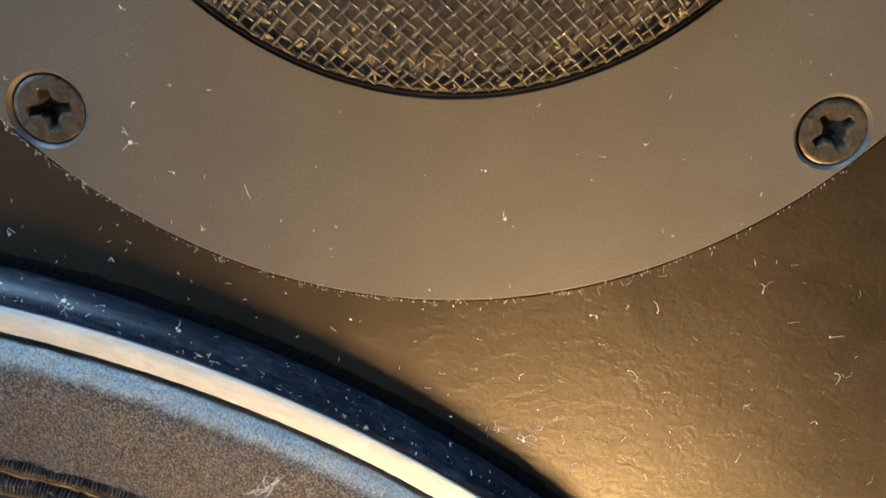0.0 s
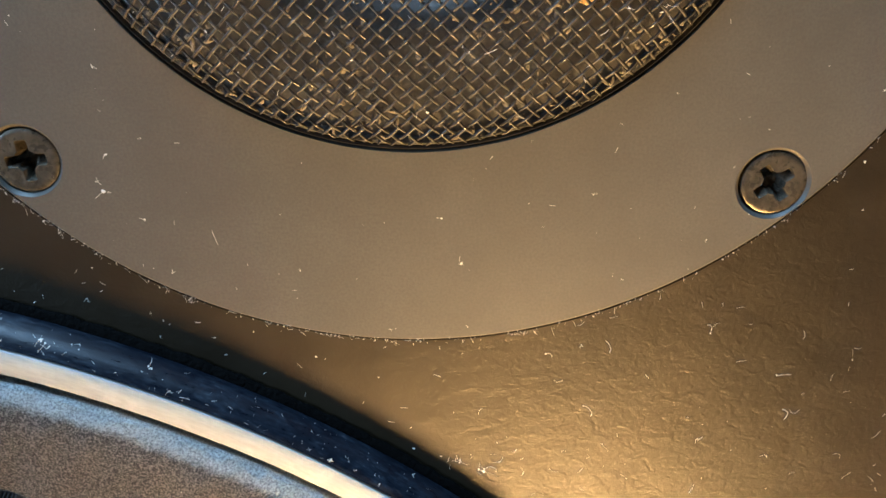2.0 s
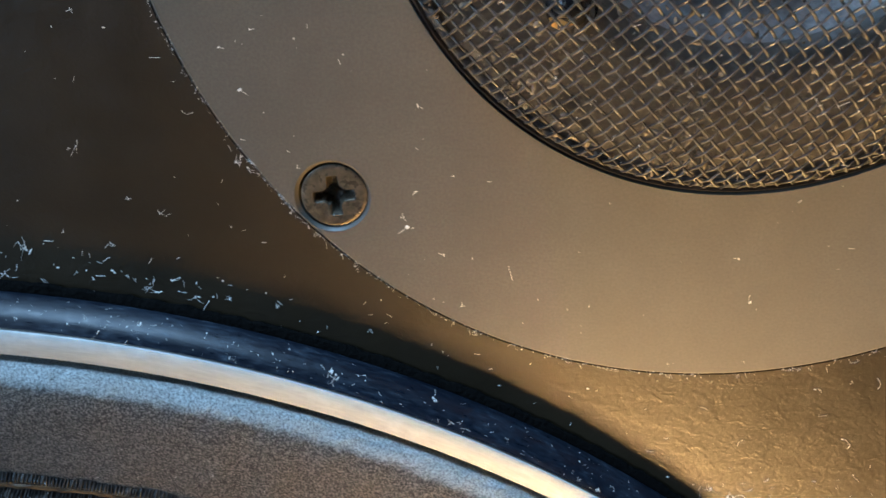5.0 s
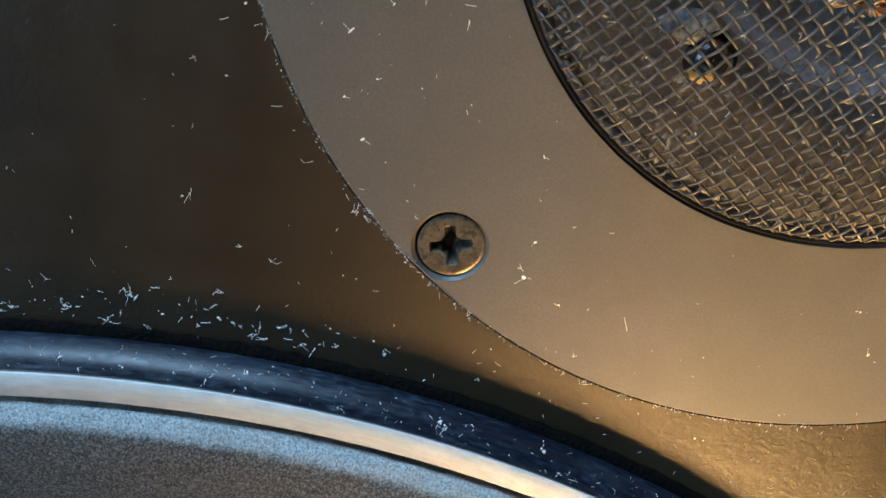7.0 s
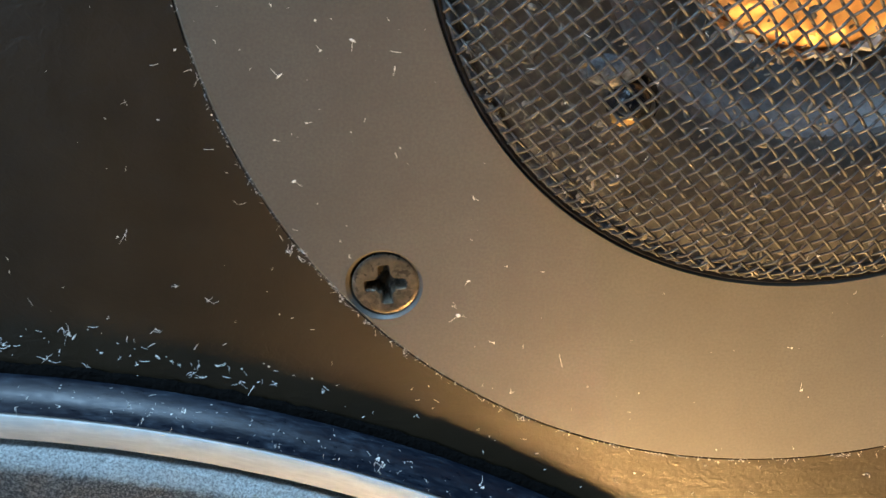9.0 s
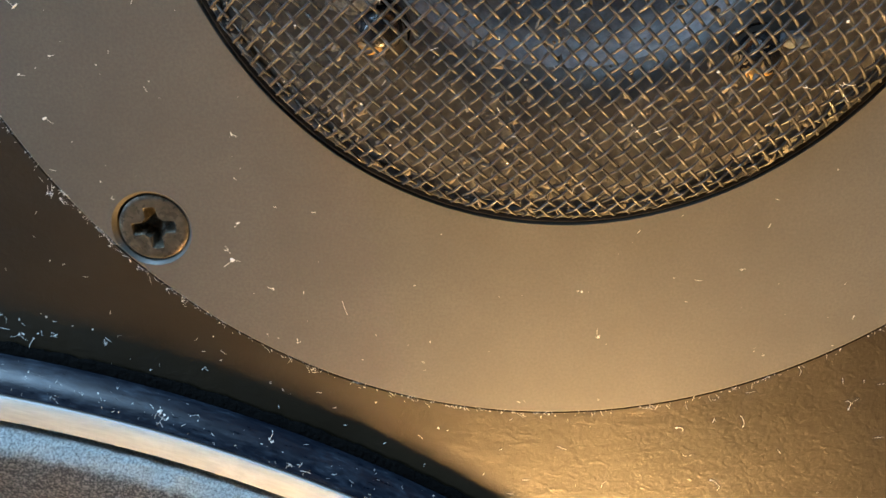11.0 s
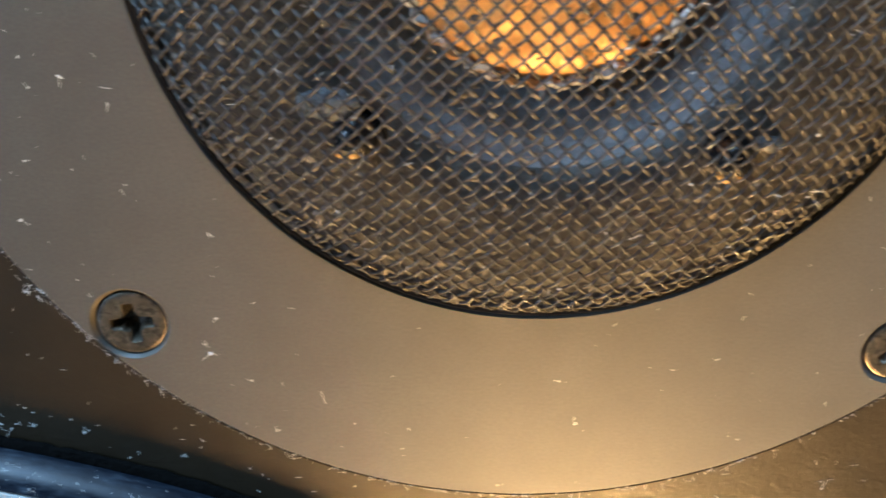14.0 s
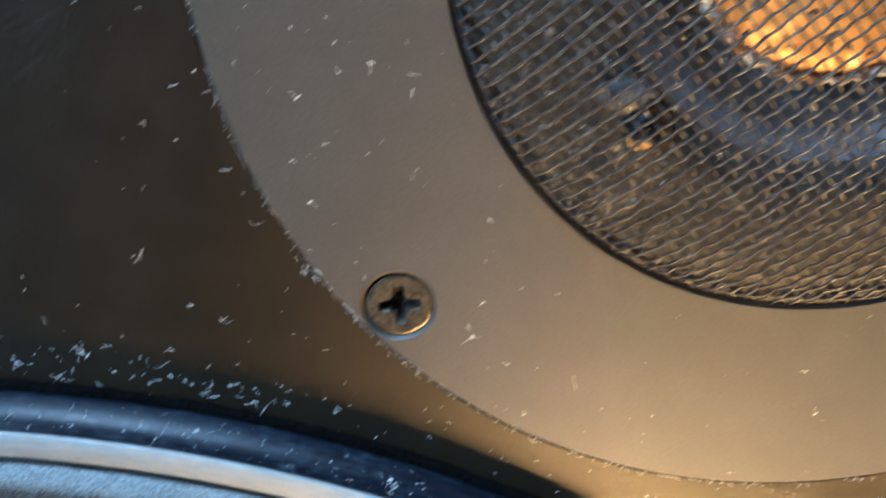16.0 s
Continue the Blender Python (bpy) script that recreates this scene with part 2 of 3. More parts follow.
    a = Mat("pale_lint", (0.8, 0.78, 0.74), 0.8)
    M["lint"] = a.m
    a = Mat("brown_grime", (0.24, 0.2, 0.15), 0.9)
    a.colour(a.ramp(a.noise(500, 4), (0.35, (0.08, 0.07, 0.058)), (0.7, (0.34, 0.3, 0.24))))
    M["grime"] = a.m
    a = Mat("walnut_veneer", (0.16, 0.08, 0.04), 0.45)
    a.colour(a.ramp(a.noise(14, 6, 0.6, a.mapped(6, 6, 0.6), 1.5), (0.3, (0.09, 0.045, 0.022)), (0.7, (0.22, 0.12, 0.06))))
    M["veneer"] = a.m
    a = Mat("oak_floorboards", (0.3, 0.19, 0.1), 0.45)
    a.colour(a.ramp(a.noise(4, 6, 0.6, a.mapped(8, 0.7, 1), 1.2), (0.3, (0.1, 0.062, 0.034)), (0.7, (0.19, 0.125, 0.075))))
    M["oak"] = a.m
    a = Mat("brown_limewash", (0.15, 0.12, 0.09), 0.9)
    a.colour(a.ramp(a.noise(3, 5), (0.3, (0.07, 0.062, 0.054)), (0.7, (0.1, 0.088, 0.076))))
    M["plaster"] = a.m
    return M


M = make_materials()


# ---- helpers for meshes ----
def link_mesh(name, bm, material, parent=None, label="", smooth=True, sharp=35):
    me = bpy.data.meshes.new(name)
    bm.to_mesh(me)
    bm.free()
    me.materials.append(material)
    if smooth:
        me.shade_smooth()
        me.set_sharp_from_angle(angle=radians(sharp))
    ob = new(name, me)
    ob.parent = parent
    return tagged(ob, label) if label else ob


def part(name, bm, material, parent, label="", **kw):
    return link_mesh(name, bm, material, parent, label, **kw)


def raw_part(name, verts, faces, material, parent=None, label="", smooth=True):
    me = bpy.data.meshes.new(name)
    me.from_pydata(verts, [], faces)
    me.materials.append(material)
    if smooth:
        me.shade_smooth()
    ob = new(name, me)
    ob.parent = parent
    return tagged(ob, label) if label else ob


def empty(name, at, label, category, group=""):
    ob = new(name)
    ob.location = at
    ob.empty_display_size = 0.01
    return tagged(ob, label, category, group)


def lathe(profile, steps, closed=False):
    """A profile of (radius, y) turned round the y axis. y grows into the baffle; profiles run outwards-in as seen from the front."""
    bm = bmesh.new()
    rings = []
    for r, y in profile:
        if r < 1e-7:
            rings.append([bm.verts.new((0, y, 0))])
        else:
            rings.append([bm.verts.new((r * math.cos(TAU * i / steps), y, r * math.sin(TAU * i / steps))) for i in range(steps)])
    pairs = list(zip(rings, rings[1:] + ([rings[0]] if closed else [])))
    if not closed:
        pairs = pairs[:len(rings) - 1]
    for a, b in pairs:
        for i in range(steps):
            j = (i + 1) % steps
            if len(b) == 1 and len(a) == 1:
                continue
            if len(b) == 1:
                bm.faces.new((a[i], a[j], b[0]))
            elif len(a) == 1:
                bm.faces.new((a[0], b[j], b[i]))
            else:
                bm.faces.new((a[i], a[j], b[j], b[i]))
    bmesh.ops.recalc_face_normals(bm, faces=bm.faces)
    return bm


def box(x0, x1, y0, y1, z0, z1, bevel=0.0):
    bm = bmesh.new()
    bmesh.ops.create_cube(bm, size=1)
    for v in bm.verts:
        v.co = Vector((x0 + (v.co.x + 0.5) * (x1 - x0), y0 + (v.co.y + 0.5) * (y1 - y0), z0 + (v.co.z + 0.5) * (z1 - z0)))
    if bevel:
        bmesh.ops.bevel(bm, geom=bm.edges[:], offset=bevel, segments=2, affect="EDGES")
    return bm


def pierced_sheet(x0, x1, z0, z1, holes, y0, y1):
    """A board from y0 (front) to y1 with round holes (x, z, r, steps) through it."""
    bm = bmesh.new()

    def loop(pts):
        vs = [bm.verts.new((x, y0, z)) for x, z in pts]
        for i in range(len(vs)):
            bm.edges.new((vs[i], vs[(i + 1) % len(vs)]))
    loop([(x0, z0), (x1, z0), (x1, z1), (x0, z1)])
    for x, z, r, n in holes:
        loop([(x + r * math.cos(TAU * i / n), z + r * math.sin(TAU * i / n)) for i in range(n)])
    bmesh.ops.triangle_fill(bm, use_beauty=True, edges=bm.edges[:])
    made = bmesh.ops.extrude_face_region(bm, geom=bm.faces[:])
    for g in made["geom"]:
        if isinstance(g, bmesh.types.BMVert):
            g.co.y = y1
    bmesh.ops.recalc_face_normals(bm, faces=bm.faces)
    return bm


# ---- the room, plain, round the loudspeaker ----
FLOOR = -0.36


def build_room():
    x0, x1, y0, y1, z1 = -2.2, 1.9, -3.2, 0.62, 2.0
    t = 0.1
    for name, b, mat in (
        ("floor", (x0 - t, x1 + t, y0 - t, y1 + t, FLOOR - t, FLOOR), M["oak"]),
        ("wall_back", (x0, x1, y1, y1 + t, FLOOR, z1), M["plaster"]),
        ("wall_front", (x0, x1, y0 - t, y0, FLOOR, z1), M["plaster"]),
        ("wall_east", (x1, x1 + t, y0 - t, y1 + t, FLOOR, z1), M["plaster"]),
    ):
        tagged(link_mesh(name, box(*b), mat, smooth=False), kind="structure", category=name.split("_")[0])
    # west wall with a window opening
    wy0, wy1, wz0, wz1 = -2.0, -1.0, 0.25, 1.25
    bm = bmesh.new()
    for b in ((y0 - t, wy0, FLOOR, z1), (wy1, y1 + t, FLOOR, z1), (wy0, wy1, FLOOR, wz0), (wy0, wy1, wz1, z1)):
        piece = box(x0 - t, x0, *b)
        me = bpy.data.meshes.new("tmp")
        piece.to_mesh(me)
        piece.free()
        bm.from_mesh(me)
        bpy.data.meshes.remove(me)
    tagged(link_mesh("wall_west", bm, M["plaster"], smooth=False), kind="structure", category="wall")
    # ceiling with a roof light above the loudspeaker
    bm = bmesh.new()
    hx0, hx1, hy0, hy1 = -1.0, 0.0, -0.9, 0.1
    for b in ((x0 - t, hx0, y0 - t, y1 + t), (hx1, x1 + t, y0 - t, y1 + t), (hx0, hx1, y0 - t, hy0), (hx0, hx1, hy1, y1 + t)):
        piece = box(b[0], b[1], b[2], b[3], z1, z1 + t)
        me = bpy.data.meshes.new("tmp")
        piece.to_mesh(me)
        piece.free()
        bm.from_mesh(me)
        bpy.data.meshes.remove(me)
    tagged(link_mesh("ceiling", bm, M["plaster"], smooth=False), kind="structure", category="ceiling")


build_room()


# ---- the cabinet ----
CX0, CX1, CZ0, CZ1 = -0.245, 0.0936, FLOOR, 0.24


def build_cabinet():
    cab = empty("loudspeaker_cabinet", (0, 0, FLOOR), "large wooden loudspeaker cabinet with a black painted baffle", "loudspeaker")
    t = 0.018

    def put(name, bm, mat, label=""):
        ob = part(name, bm, mat, cab, label, smooth=False)
        ob.location = (0, 0, -FLOOR)
        return ob
    put("baffle", pierced_sheet(CX0 + t, CX1 - t, CZ0 + t, CZ1 - t,
        [(TW[0], TW[1], 0.0553, 256), (WF[0], WF[1], 0.1362, 192)], 0.0, t), M["baffle"], "black rolled-paint baffle, lumpy and dusty")
    put("side_panel", box(CX0, CX0 + t, -0.004, 0.33, CZ0, CZ1, 0.001), M["veneer"])
    put("side_panel", box(CX1 - t, CX1, -0.004, 0.33, CZ0, CZ1, 0.001), M["veneer"])
    put("top_panel", box(CX0 + t, CX1 - t, -0.004, 0.33, CZ1 - t, CZ1, 0.001), M["veneer"])
    put("bottom_panel", box(CX0 + t, CX1 - t, -0.004, 0.33, CZ0, CZ0 + t, 0.001), M["veneer"])
    put("back_panel", box(CX0 + t, CX1 - t, 0.312, 0.33, CZ0 + t, CZ1 - t), M["veneer"])


build_cabinet()


# ---- the tweeter ----
GR = 0.0339      # radius of the wire dome


def dome_y(r):
    return 0.0003 - 0.0083 * max(0.0, 1 - (r / GR) ** 2) ** 0.6


def screw_head(radius, sink):
    """A countersunk head with a cross recess, as a fine grid cut to a disc; faces -y."""
    n = 72
    bm = bmesh.new()
    arm, half = 0.00184, 0.00034

    def y_at(x, z):
        r = math.hypot(x, z)
        y = sink + 0.00010 * max(0.0, (r - 0.86 * radius) / (0.14 * radius)) ** 2
        d = 1e9
        for u, v in ((x, z), (z, x)):
            w = half * (1.0 + 0.35 * max(0.0, 1 - abs(u) / arm))
            d = min(d, max(abs(u) - arm, abs(v) - w))
        core = math.hypot(x, z) - 0.00095
        d = min(d, core)
        deep = 0.0022 * (1 - 0.45 * r / arm)
        return y + deep * min(1.0, max(0.0, 0.5 - d / 0.00034))
    rows = []
    for k in range(n + 1):
        r = radius * (k / n) ** 0.9
        m = 1 if k == 0 else 96
        rows.append([bm.verts.new((r * math.cos(TAU * i / m), y_at(r * math.cos(TAU * i / m), r * math.sin(TAU * i / m)), r * math.sin(TAU * i / m))) for i in range(m)])
    rows.append([bm.verts.new((0.97 * radius * math.cos(TAU * i / 96), sink + 0.0014, 0.97 * radius * math.sin(TAU * i / 96))) for i in range(96)])
    for i in range(96):
        bm.faces.new((rows[0][0], rows[1][i], rows[1][(i + 1) % 96]))
    for a, b in zip(rows[1:], rows[2:]):
        for i in range(96):
            bm.faces.new((a[i], b[i], b[(i + 1) % 96], a[(i + 1) % 96]))
    bmesh.ops.recalc_face_normals(bm, faces=bm.faces)
    return bm


def wire_points(off, along, turn, sign, pitch):
    """One wire of the woven dome at distance off from the middle: points, waving over and under its neighbours."""
    half = math.sqrt(GR ** 2 - off ** 2)
    n = max(8, int(2 * half / pitch * 6))
    c, s = math.cos(turn), math.sin(turn)
    pts = []
    for i in range(n + 1):
        u = -half + 2 * half * i / n
        wob = 0.00007 * math.sin(u * 310 + off * 4000) + 0.00006 * math.sin(u * 130 + off * 900)
        v = off + wob
        r = math.hypot(u, v)
        wave = 0.00016 * sign * math.cos(math.pi * (u / pitch))
        x, z = (u * c - v * s, u * s + v * c)
        pts.append(Vector((x, dome_y(r) + wave, z)))
    return pts


def tube(pts, radius, sides=6):
    verts, faces = [], []
    for i, p in enumerate(pts):
        d = (pts[min(i + 1, len(pts) - 1)] - pts[max(i - 1, 0)]).normalized()
        side = d.cross(Vector((0, 1, 0)))
        side = side.normalized() if side.length > 1e-6 else Vector((1, 0, 0))
        up = side.cross(d)
        for k in range(sides):
            a = TAU * k / sides
            verts.append(p + radius * (math.cos(a) * side + math.sin(a) * up))
    for i in range(len(pts) - 1):
        for k in range(sides):
            a, b = i * sides + k, i * sides + (k + 1) % sides
            faces.append((a, b, b + sides, a + sides))
    faces.append(tuple(range(sides)))
    faces.append(tuple(range((len(pts) - 1) * sides, len(pts) * sides))[::-1])
    return verts, faces


def build_tweeter():
    tw = empty("tweeter", (TW[0], 0, TW[1]), "round tweeter with a satin grey faceplate and a woven wire dome", "tweeter")
    R, hole = 0.0551, 0.0345
    # faceplate, with countersunk seats for its four screws
    seats = [(math.radians(a), turn) for a, turn in ((225.6, -8), (314.8, 52), (45, 20), (135, 65))]
    bm = bmesh.new()
    sr = 0.0513

    def loop(pts):
        vs = [bm.verts.new(p) for p in pts]
        return [bm.edges.new((vs[i], vs[(i + 1) % len(vs)])) for i in range(len(vs))], vs
    circle = lambda x, z, r, n, y: [(x + r * math.cos(TAU * i / n), y, z + r * math.sin(TAU * i / n)) for i in range(n)]
    y0 = -0.0003
    e_out, v_out = loop(circle(0, 0, R - 0.00025, 256, y0))
    e_in, v_in = loop(circle(0, 0, hole, 192, y0))
    walls = [(v_out, [(R, y0 + 0.00025), (R, 0.004)], (0, 0)), (v_in, [(hole - 0.00004, y0 + 0.00006), (hole - 0.00004, 0.004)], (0, 0))]
    edges = e_out + e_in
    for a, _ in seats:
        x, z = sr * math.cos(a), sr * math.sin(a)
        e, v = loop(circle(x, z, 0.00366, 64, y0))
        edges += e
        walls.append((v, [(0.00332, y0 + 0.00038), (0.0032, 0.0012), (0.0012, 0.003)], (x, z)))
    bmesh.ops.triangle_fill(bm, use_beauty=True, edges=edges)
    for loop_v, steps, (cx, cz) in walls:
        prev = loop_v
        for r, y in steps:
            ring = [bm.verts.new((cx + (v.co.x - cx) / math.hypot(v.co.x - cx, v.co.z - cz) * r, y, cz + (v.co.z - cz) / math.hypot(v.co.x - cx, v.co.z - cz) * r)) for v in prev]
            for i in range(len(ring)):
                j = (i + 1) % len(ring)
                bm.faces.new((prev[i], prev[j], ring[j], ring[i]))
            prev = ring
    bmesh.ops.recalc_face_normals(bm, faces=bm.faces)
    part("faceplate", bm, M["plate"], tw, "satin dark grey faceplate with dust and fine scratches", sharp=25)
    first = None
    for a, turn in seats:
        if first is None:
            ob = part("screw", screw_head(0.00315, y0 + 0.00016), M["screw"], tw, "blackened countersunk cross-head screw", sharp=50)
            first = ob
        else:
            ob = new("screw", first.data)
            ob.parent = tw
            tagged(ob, "blackened countersunk cross-head screw")
        ob.location = (sr * math.cos(a) + 0.00012, 0, sr * math.sin(a))
        ob.rotation_euler = (0, radians(turn), 0)
    # rubber bead in which the wire dome sits
    bead = [(0.03444, 0.0007), (0.03435, 0.0006), (0.0343, 0.0), (0.0341, -0.0003), (0.0339, -0.0001), (0.03375, 0.0006), (0.0336, 0.0024), (0.0336, 0.0045), (0.03444, 0.0045)]
    part("bead", lathe(bead, 192, closed=True), M["rubber"], tw, "black rubber bead round the wire dome")
    # the body behind the wires: flat ring, throat, dome
    part("back_ring", lathe([(0.0344, 0.0009), (0.0338, 0.0003), (0.0326, 0.0001), (0.030, 0.0001), (0.0240, 0.0001), (0.0222, 0.0004), (0.0212, 0.0012), (0.0206, 0.0020)], 128), M["casting"], tw, "dull black cast ring behind the wires")
    part("throat", lathe([(0.0206, 0.0020), (0.0196, 0.0034), (0.0180, 0.0058), (0.0160, 0.0084), (0.0146, 0.0094), (0.0136, 0.0096)], 128), M["throat"], tw, "glossy black flared throat")
    cap = [(0.0136, 0.0096), (0.0136, 0.0052)] + [(0.0134 * math.cos(a), 0.0048 - 0.0035 * math.sin(a)) for a in [math.pi / 2 * k / 14 for k in range(15)]]
    bm = lathe(cap, 160)
    for v in bm.verts:
        if v.co.y < 0.0050:
            v.co.y -= 0.0009 * abs(noise.noise(v.co * 420)) - 0.0003
    part("diaphragm", bm, M["copper"], tw, "crinkled copper-coloured foil dome")
    bm = lathe([(0.0129, 0.0039), (0.0134, 0.0036), (0.0138, 0.0041), (0.0137, 0.0048), (0.0130, 0.0052)], 240, closed=True)
    for v in bm.verts:
        a = math.atan2(v.co.z, v.co.x)
        v.co += Vector((v.co.x, 0, v.co.z)).normalized() * 0.0005 * abs(math.sin(a * 21)) + Vector((0, 0.0004 * noise.noise(v.co * 900), 0))
    part("dome_flange", bm, M["flange"], tw, "scalloped edge of the foil dome with white glints painted on")
    for sx, sz in ((-0.0156, -0.0179), (0.0166, -0.0183), (0.0165, 0.0183), (-0.0165, 0.0183)):
        head = [(0.0028, 0.0012), (0.0027, 0.0002), (0.0021, 0.0006), (0.0018, -0.0006), (0.0014, -0.0013), (0.0008, -0.0017), (0.0, -0.0018)]
        ob = part("inner_screw", lathe(head, 32), M["button"], tw, "small glossy black round-headed screw in a recess")
        ob.location = (sx, 0, sz)
    # amber beads added for the lamp's glint below the two lower screws
    for sx, sz in ((-0.0160, -0.0190), (0.0163, -0.0194)):
        bm = bmesh.new()
        bmesh.ops.create_icosphere(bm, subdivisions=3, radius=1)
        for v in bm.verts:
            k = 1 + 0.4 * noise.noise(v.co * 1.9 + Vector((sx * 500, 0, 0)))
            v.co = Vector((v.co.x * 0.0011 * k, v.co.y * 0.0006, v.co.z * 0.0007 * k))
        ob = part("glint_bead", bm, M["amber"], tw, "amber bead standing in for a lamp glint")
        ob.location = (sx, -0.0010, sz)
    # flat bumps whose pale colour stands in for reflected sky
    r3 = random.Random(5)
    for gx, gz, size in ((-0.0177, -0.0152, 0.0025), (0.0192, -0.0168, 0.0014), (0.0150, -0.0135, 0.0009)):
        bm = bmesh.new()
        bmesh.ops.create_icosphere(bm, subdivisions=3, radius=1)
        for v in bm.verts:
            k = 1 + 0.35 * noise.noise(v.co * 1.7 + Vector((gx * 900, 0, 0)))
            v.co = Vector((v.co.x * size * k, v.co.y * 0.0007, v.co.z * size * 0.55 * k))
        ob = part("pale_bump", bm, M["blot"], tw, "pale bump with a sky reflection painted on")
        ob.location = (gx, -0.0006 + r3.uniform(0, 0.0003), gz)
    # the woven wires
    gr = part("grille", lathe([(GR + 0.0001, 0.0008), (GR - 0.0001, -0.0001), (GR - 0.0003, -0.0004), (GR - 0.0006, -0.0004), (GR - 0.0009, -0.0002), (GR - 0.0010, 0.0009)], 192, closed=True), M["rim"], tw, "black woven wire dome, dusty")
    pitch = 0.00109
    n = int(GR / pitch)
    for turn, sgn in ((radians(46.3), 1), (radians(136.3), -1)):
        for k in range(-n, n + 1):
            off = k * pitch
            if abs(off) > GR - 0.0012:
                continue
            pts = wire_points(off, None, turn, sgn * (1 if k % 2 else -1), pitch)
            raw_part("wire", *tube(pts, 0.000128, 6), M["wire"], gr)
    return tw


build_tweeter()


# ---- the woofer ----
def build_woofer():
    wf = empty("woofer", (WF[0], 0, WF[1]), "large woofer with a black frame and a champagne metal trim ring", "woofer")
    frame_prof = [(0.1399, -0.0001), (0.1403, -0.0004), (0.1404, -0.0008), (0.14035, -0.0014), (0.1401, -0.0024), (0.13965, -0.0033), (0.1391, -0.0039), (0.1386, -0.0042), (0.1384, -0.0043),
                  (0.1383, -0.0030), (0.1352, -0.0016), (0.1340, -0.0016), (0.1340, 0.012), (0.1360, 0.012), (0.1360, -0.0001)]
    part("frame_ring", lathe(frame_prof, 360, closed=True), M["plastic"], wf, "rounded black plastic frame, scuffed and linty")
    # black ring added for the shadowed gap between frame and baffle
    bm = lathe([(0.1399, -0.0001), (0.1413, -0.0001), (0.1414, -0.0003), (0.1412, -0.0006), (0.1406, -0.0008), (0.1398, -0.0008)], 1440, closed=True)
    for v in bm.verts:
        if v.co.x ** 2 + v.co.z ** 2 > 0.1411 ** 2:
            v.co += Vector((v.co.x, 0, v.co.z)).normalized() * (0.00025 * noise.noise(v.co * 500) + 0.0002 * noise.noise(v.co * 1700))
    part("gap_ring", bm, M["gap_black"], wf, "thin ragged black ring standing in for the shaded gap")
    trim = [(0.13815, -0.0042), (0.1381, -0.00442), (0.13795, -0.0045), (0.1356, -0.0045), (0.1353, -0.0043), (0.1352, -0.0017), (0.1382, -0.0017)]
    part("trim_ring", lathe(trim, 360, closed=True), M["trim"], wf, "brushed champagne metal trim ring")
    felt = [(0.1338, -0.0017), (0.1342, -0.0034), (0.13445, -0.0042), (0.13425, -0.0048), (0.1334, -0.0053), (0.1325, -0.0056), (0.1316, -0.00575),
            (0.1304, -0.0057), (0.1290, -0.0056), (0.1270, -0.0053), (0.1250, -0.0050), (0.1230, -0.0047), (0.1210, -0.0043), (0.1196, -0.0039)]
    bm = lathe(felt, 1440)
    for v in bm.verts:
        out = Vector((v.co.x, 0, v.co.z)).normalized()
        v.co += out * (0.00016 * noise.noise(v.co * 650) + 0.00012 * noise.noise(v.co * 1500)) + Vector((0, 0.0002 * noise.noise(v.co * 420), 0))
    part("surround", bm, M["felt"], wf, "brown-grey felt surround, skylight painted pale on its shoulder")
    ribs = [(0.1197, -0.0038), (0.1190, -0.0044), (0.1183, -0.0040), (0.1180, -0.0030)]
    def ragged(profile, amount):
        bm = lathe(profile, 1080)
        for v in bm.verts:
            out = Vector((v.co.x, 0, v.co.z)).normalized()
            v.co += out * amount * (noise.noise(v.co * 450) + 0.7 * noise.noise(v.co * 1600)) + Vector((0, amount * 0.8 * noise.noise(v.co * 900), 0))
        return bm
    part("rib", ragged(ribs, 0.00012), M["cloth"], wf, "black coated cloth rib")
    part("glue_line", ragged([(0.1182, -0.0031), (0.1177, -0.0036), (0.1172, -0.0034), (0.1168, -0.0028)], 0.0003), M["glue"], wf, "smeared amber glue line")
    part("rib", ragged([(0.1170, -0.0028), (0.1163, -0.0038), (0.1152, -0.0038), (0.1146, -0.0026)], 0.00012), M["cloth"], wf, "black coated cloth rib")
    part("glue_line", ragged([(0.1148, -0.0027), (0.1142, -0.0031), (0.1137, -0.0028), (0.1133, -0.0020)], 0.0003), M["glue"], wf, "smeared amber glue line")
    part("cone", lathe([(0.1135, -0.0020), (0.1125, -0.0022), (0.110, 0.0), (0.05, 0.045), (0.04, 0.05), (0.03, 0.043), (0.015, 0.036), (0.0, 0.034)], 180), M["paper"], wf, "black paper cone")
    return wf


build_woofer()


# threads of the coated cloth, lying across the ribs
def cloth_threads(wf):
    verts, faces = [], []
    r2 = random.Random(3)
    for prof in ([(0.1198, -0.0038), (0.1190, -0.00455), (0.1181, -0.0034)], [(0.1171, -0.0028), (0.1163, -0.0039), (0.1152, -0.0039), (0.1146, -0.0026)]):
        a = 45.0
        while a < 112:
            a += r2.uniform(0.14, 0.24)
            pts = []
            for r, y in prof:
                t = radians(a + r2.uniform(-0.05, 0.05))
                pts.append(Vector((r * math.cos(t), y - r2.uniform(0, 0.0001), r * math.sin(t))))
            v, f = tube(pts, r2.uniform(0.00008, 0.00014), 5)
            k = len(verts)
            verts += v
            faces += [tuple(i + k for i in q) for q in f]
    tagged(raw_part("threads", verts, faces, M["cloth"], wf, "black coated cloth threads"), kind="stuff")


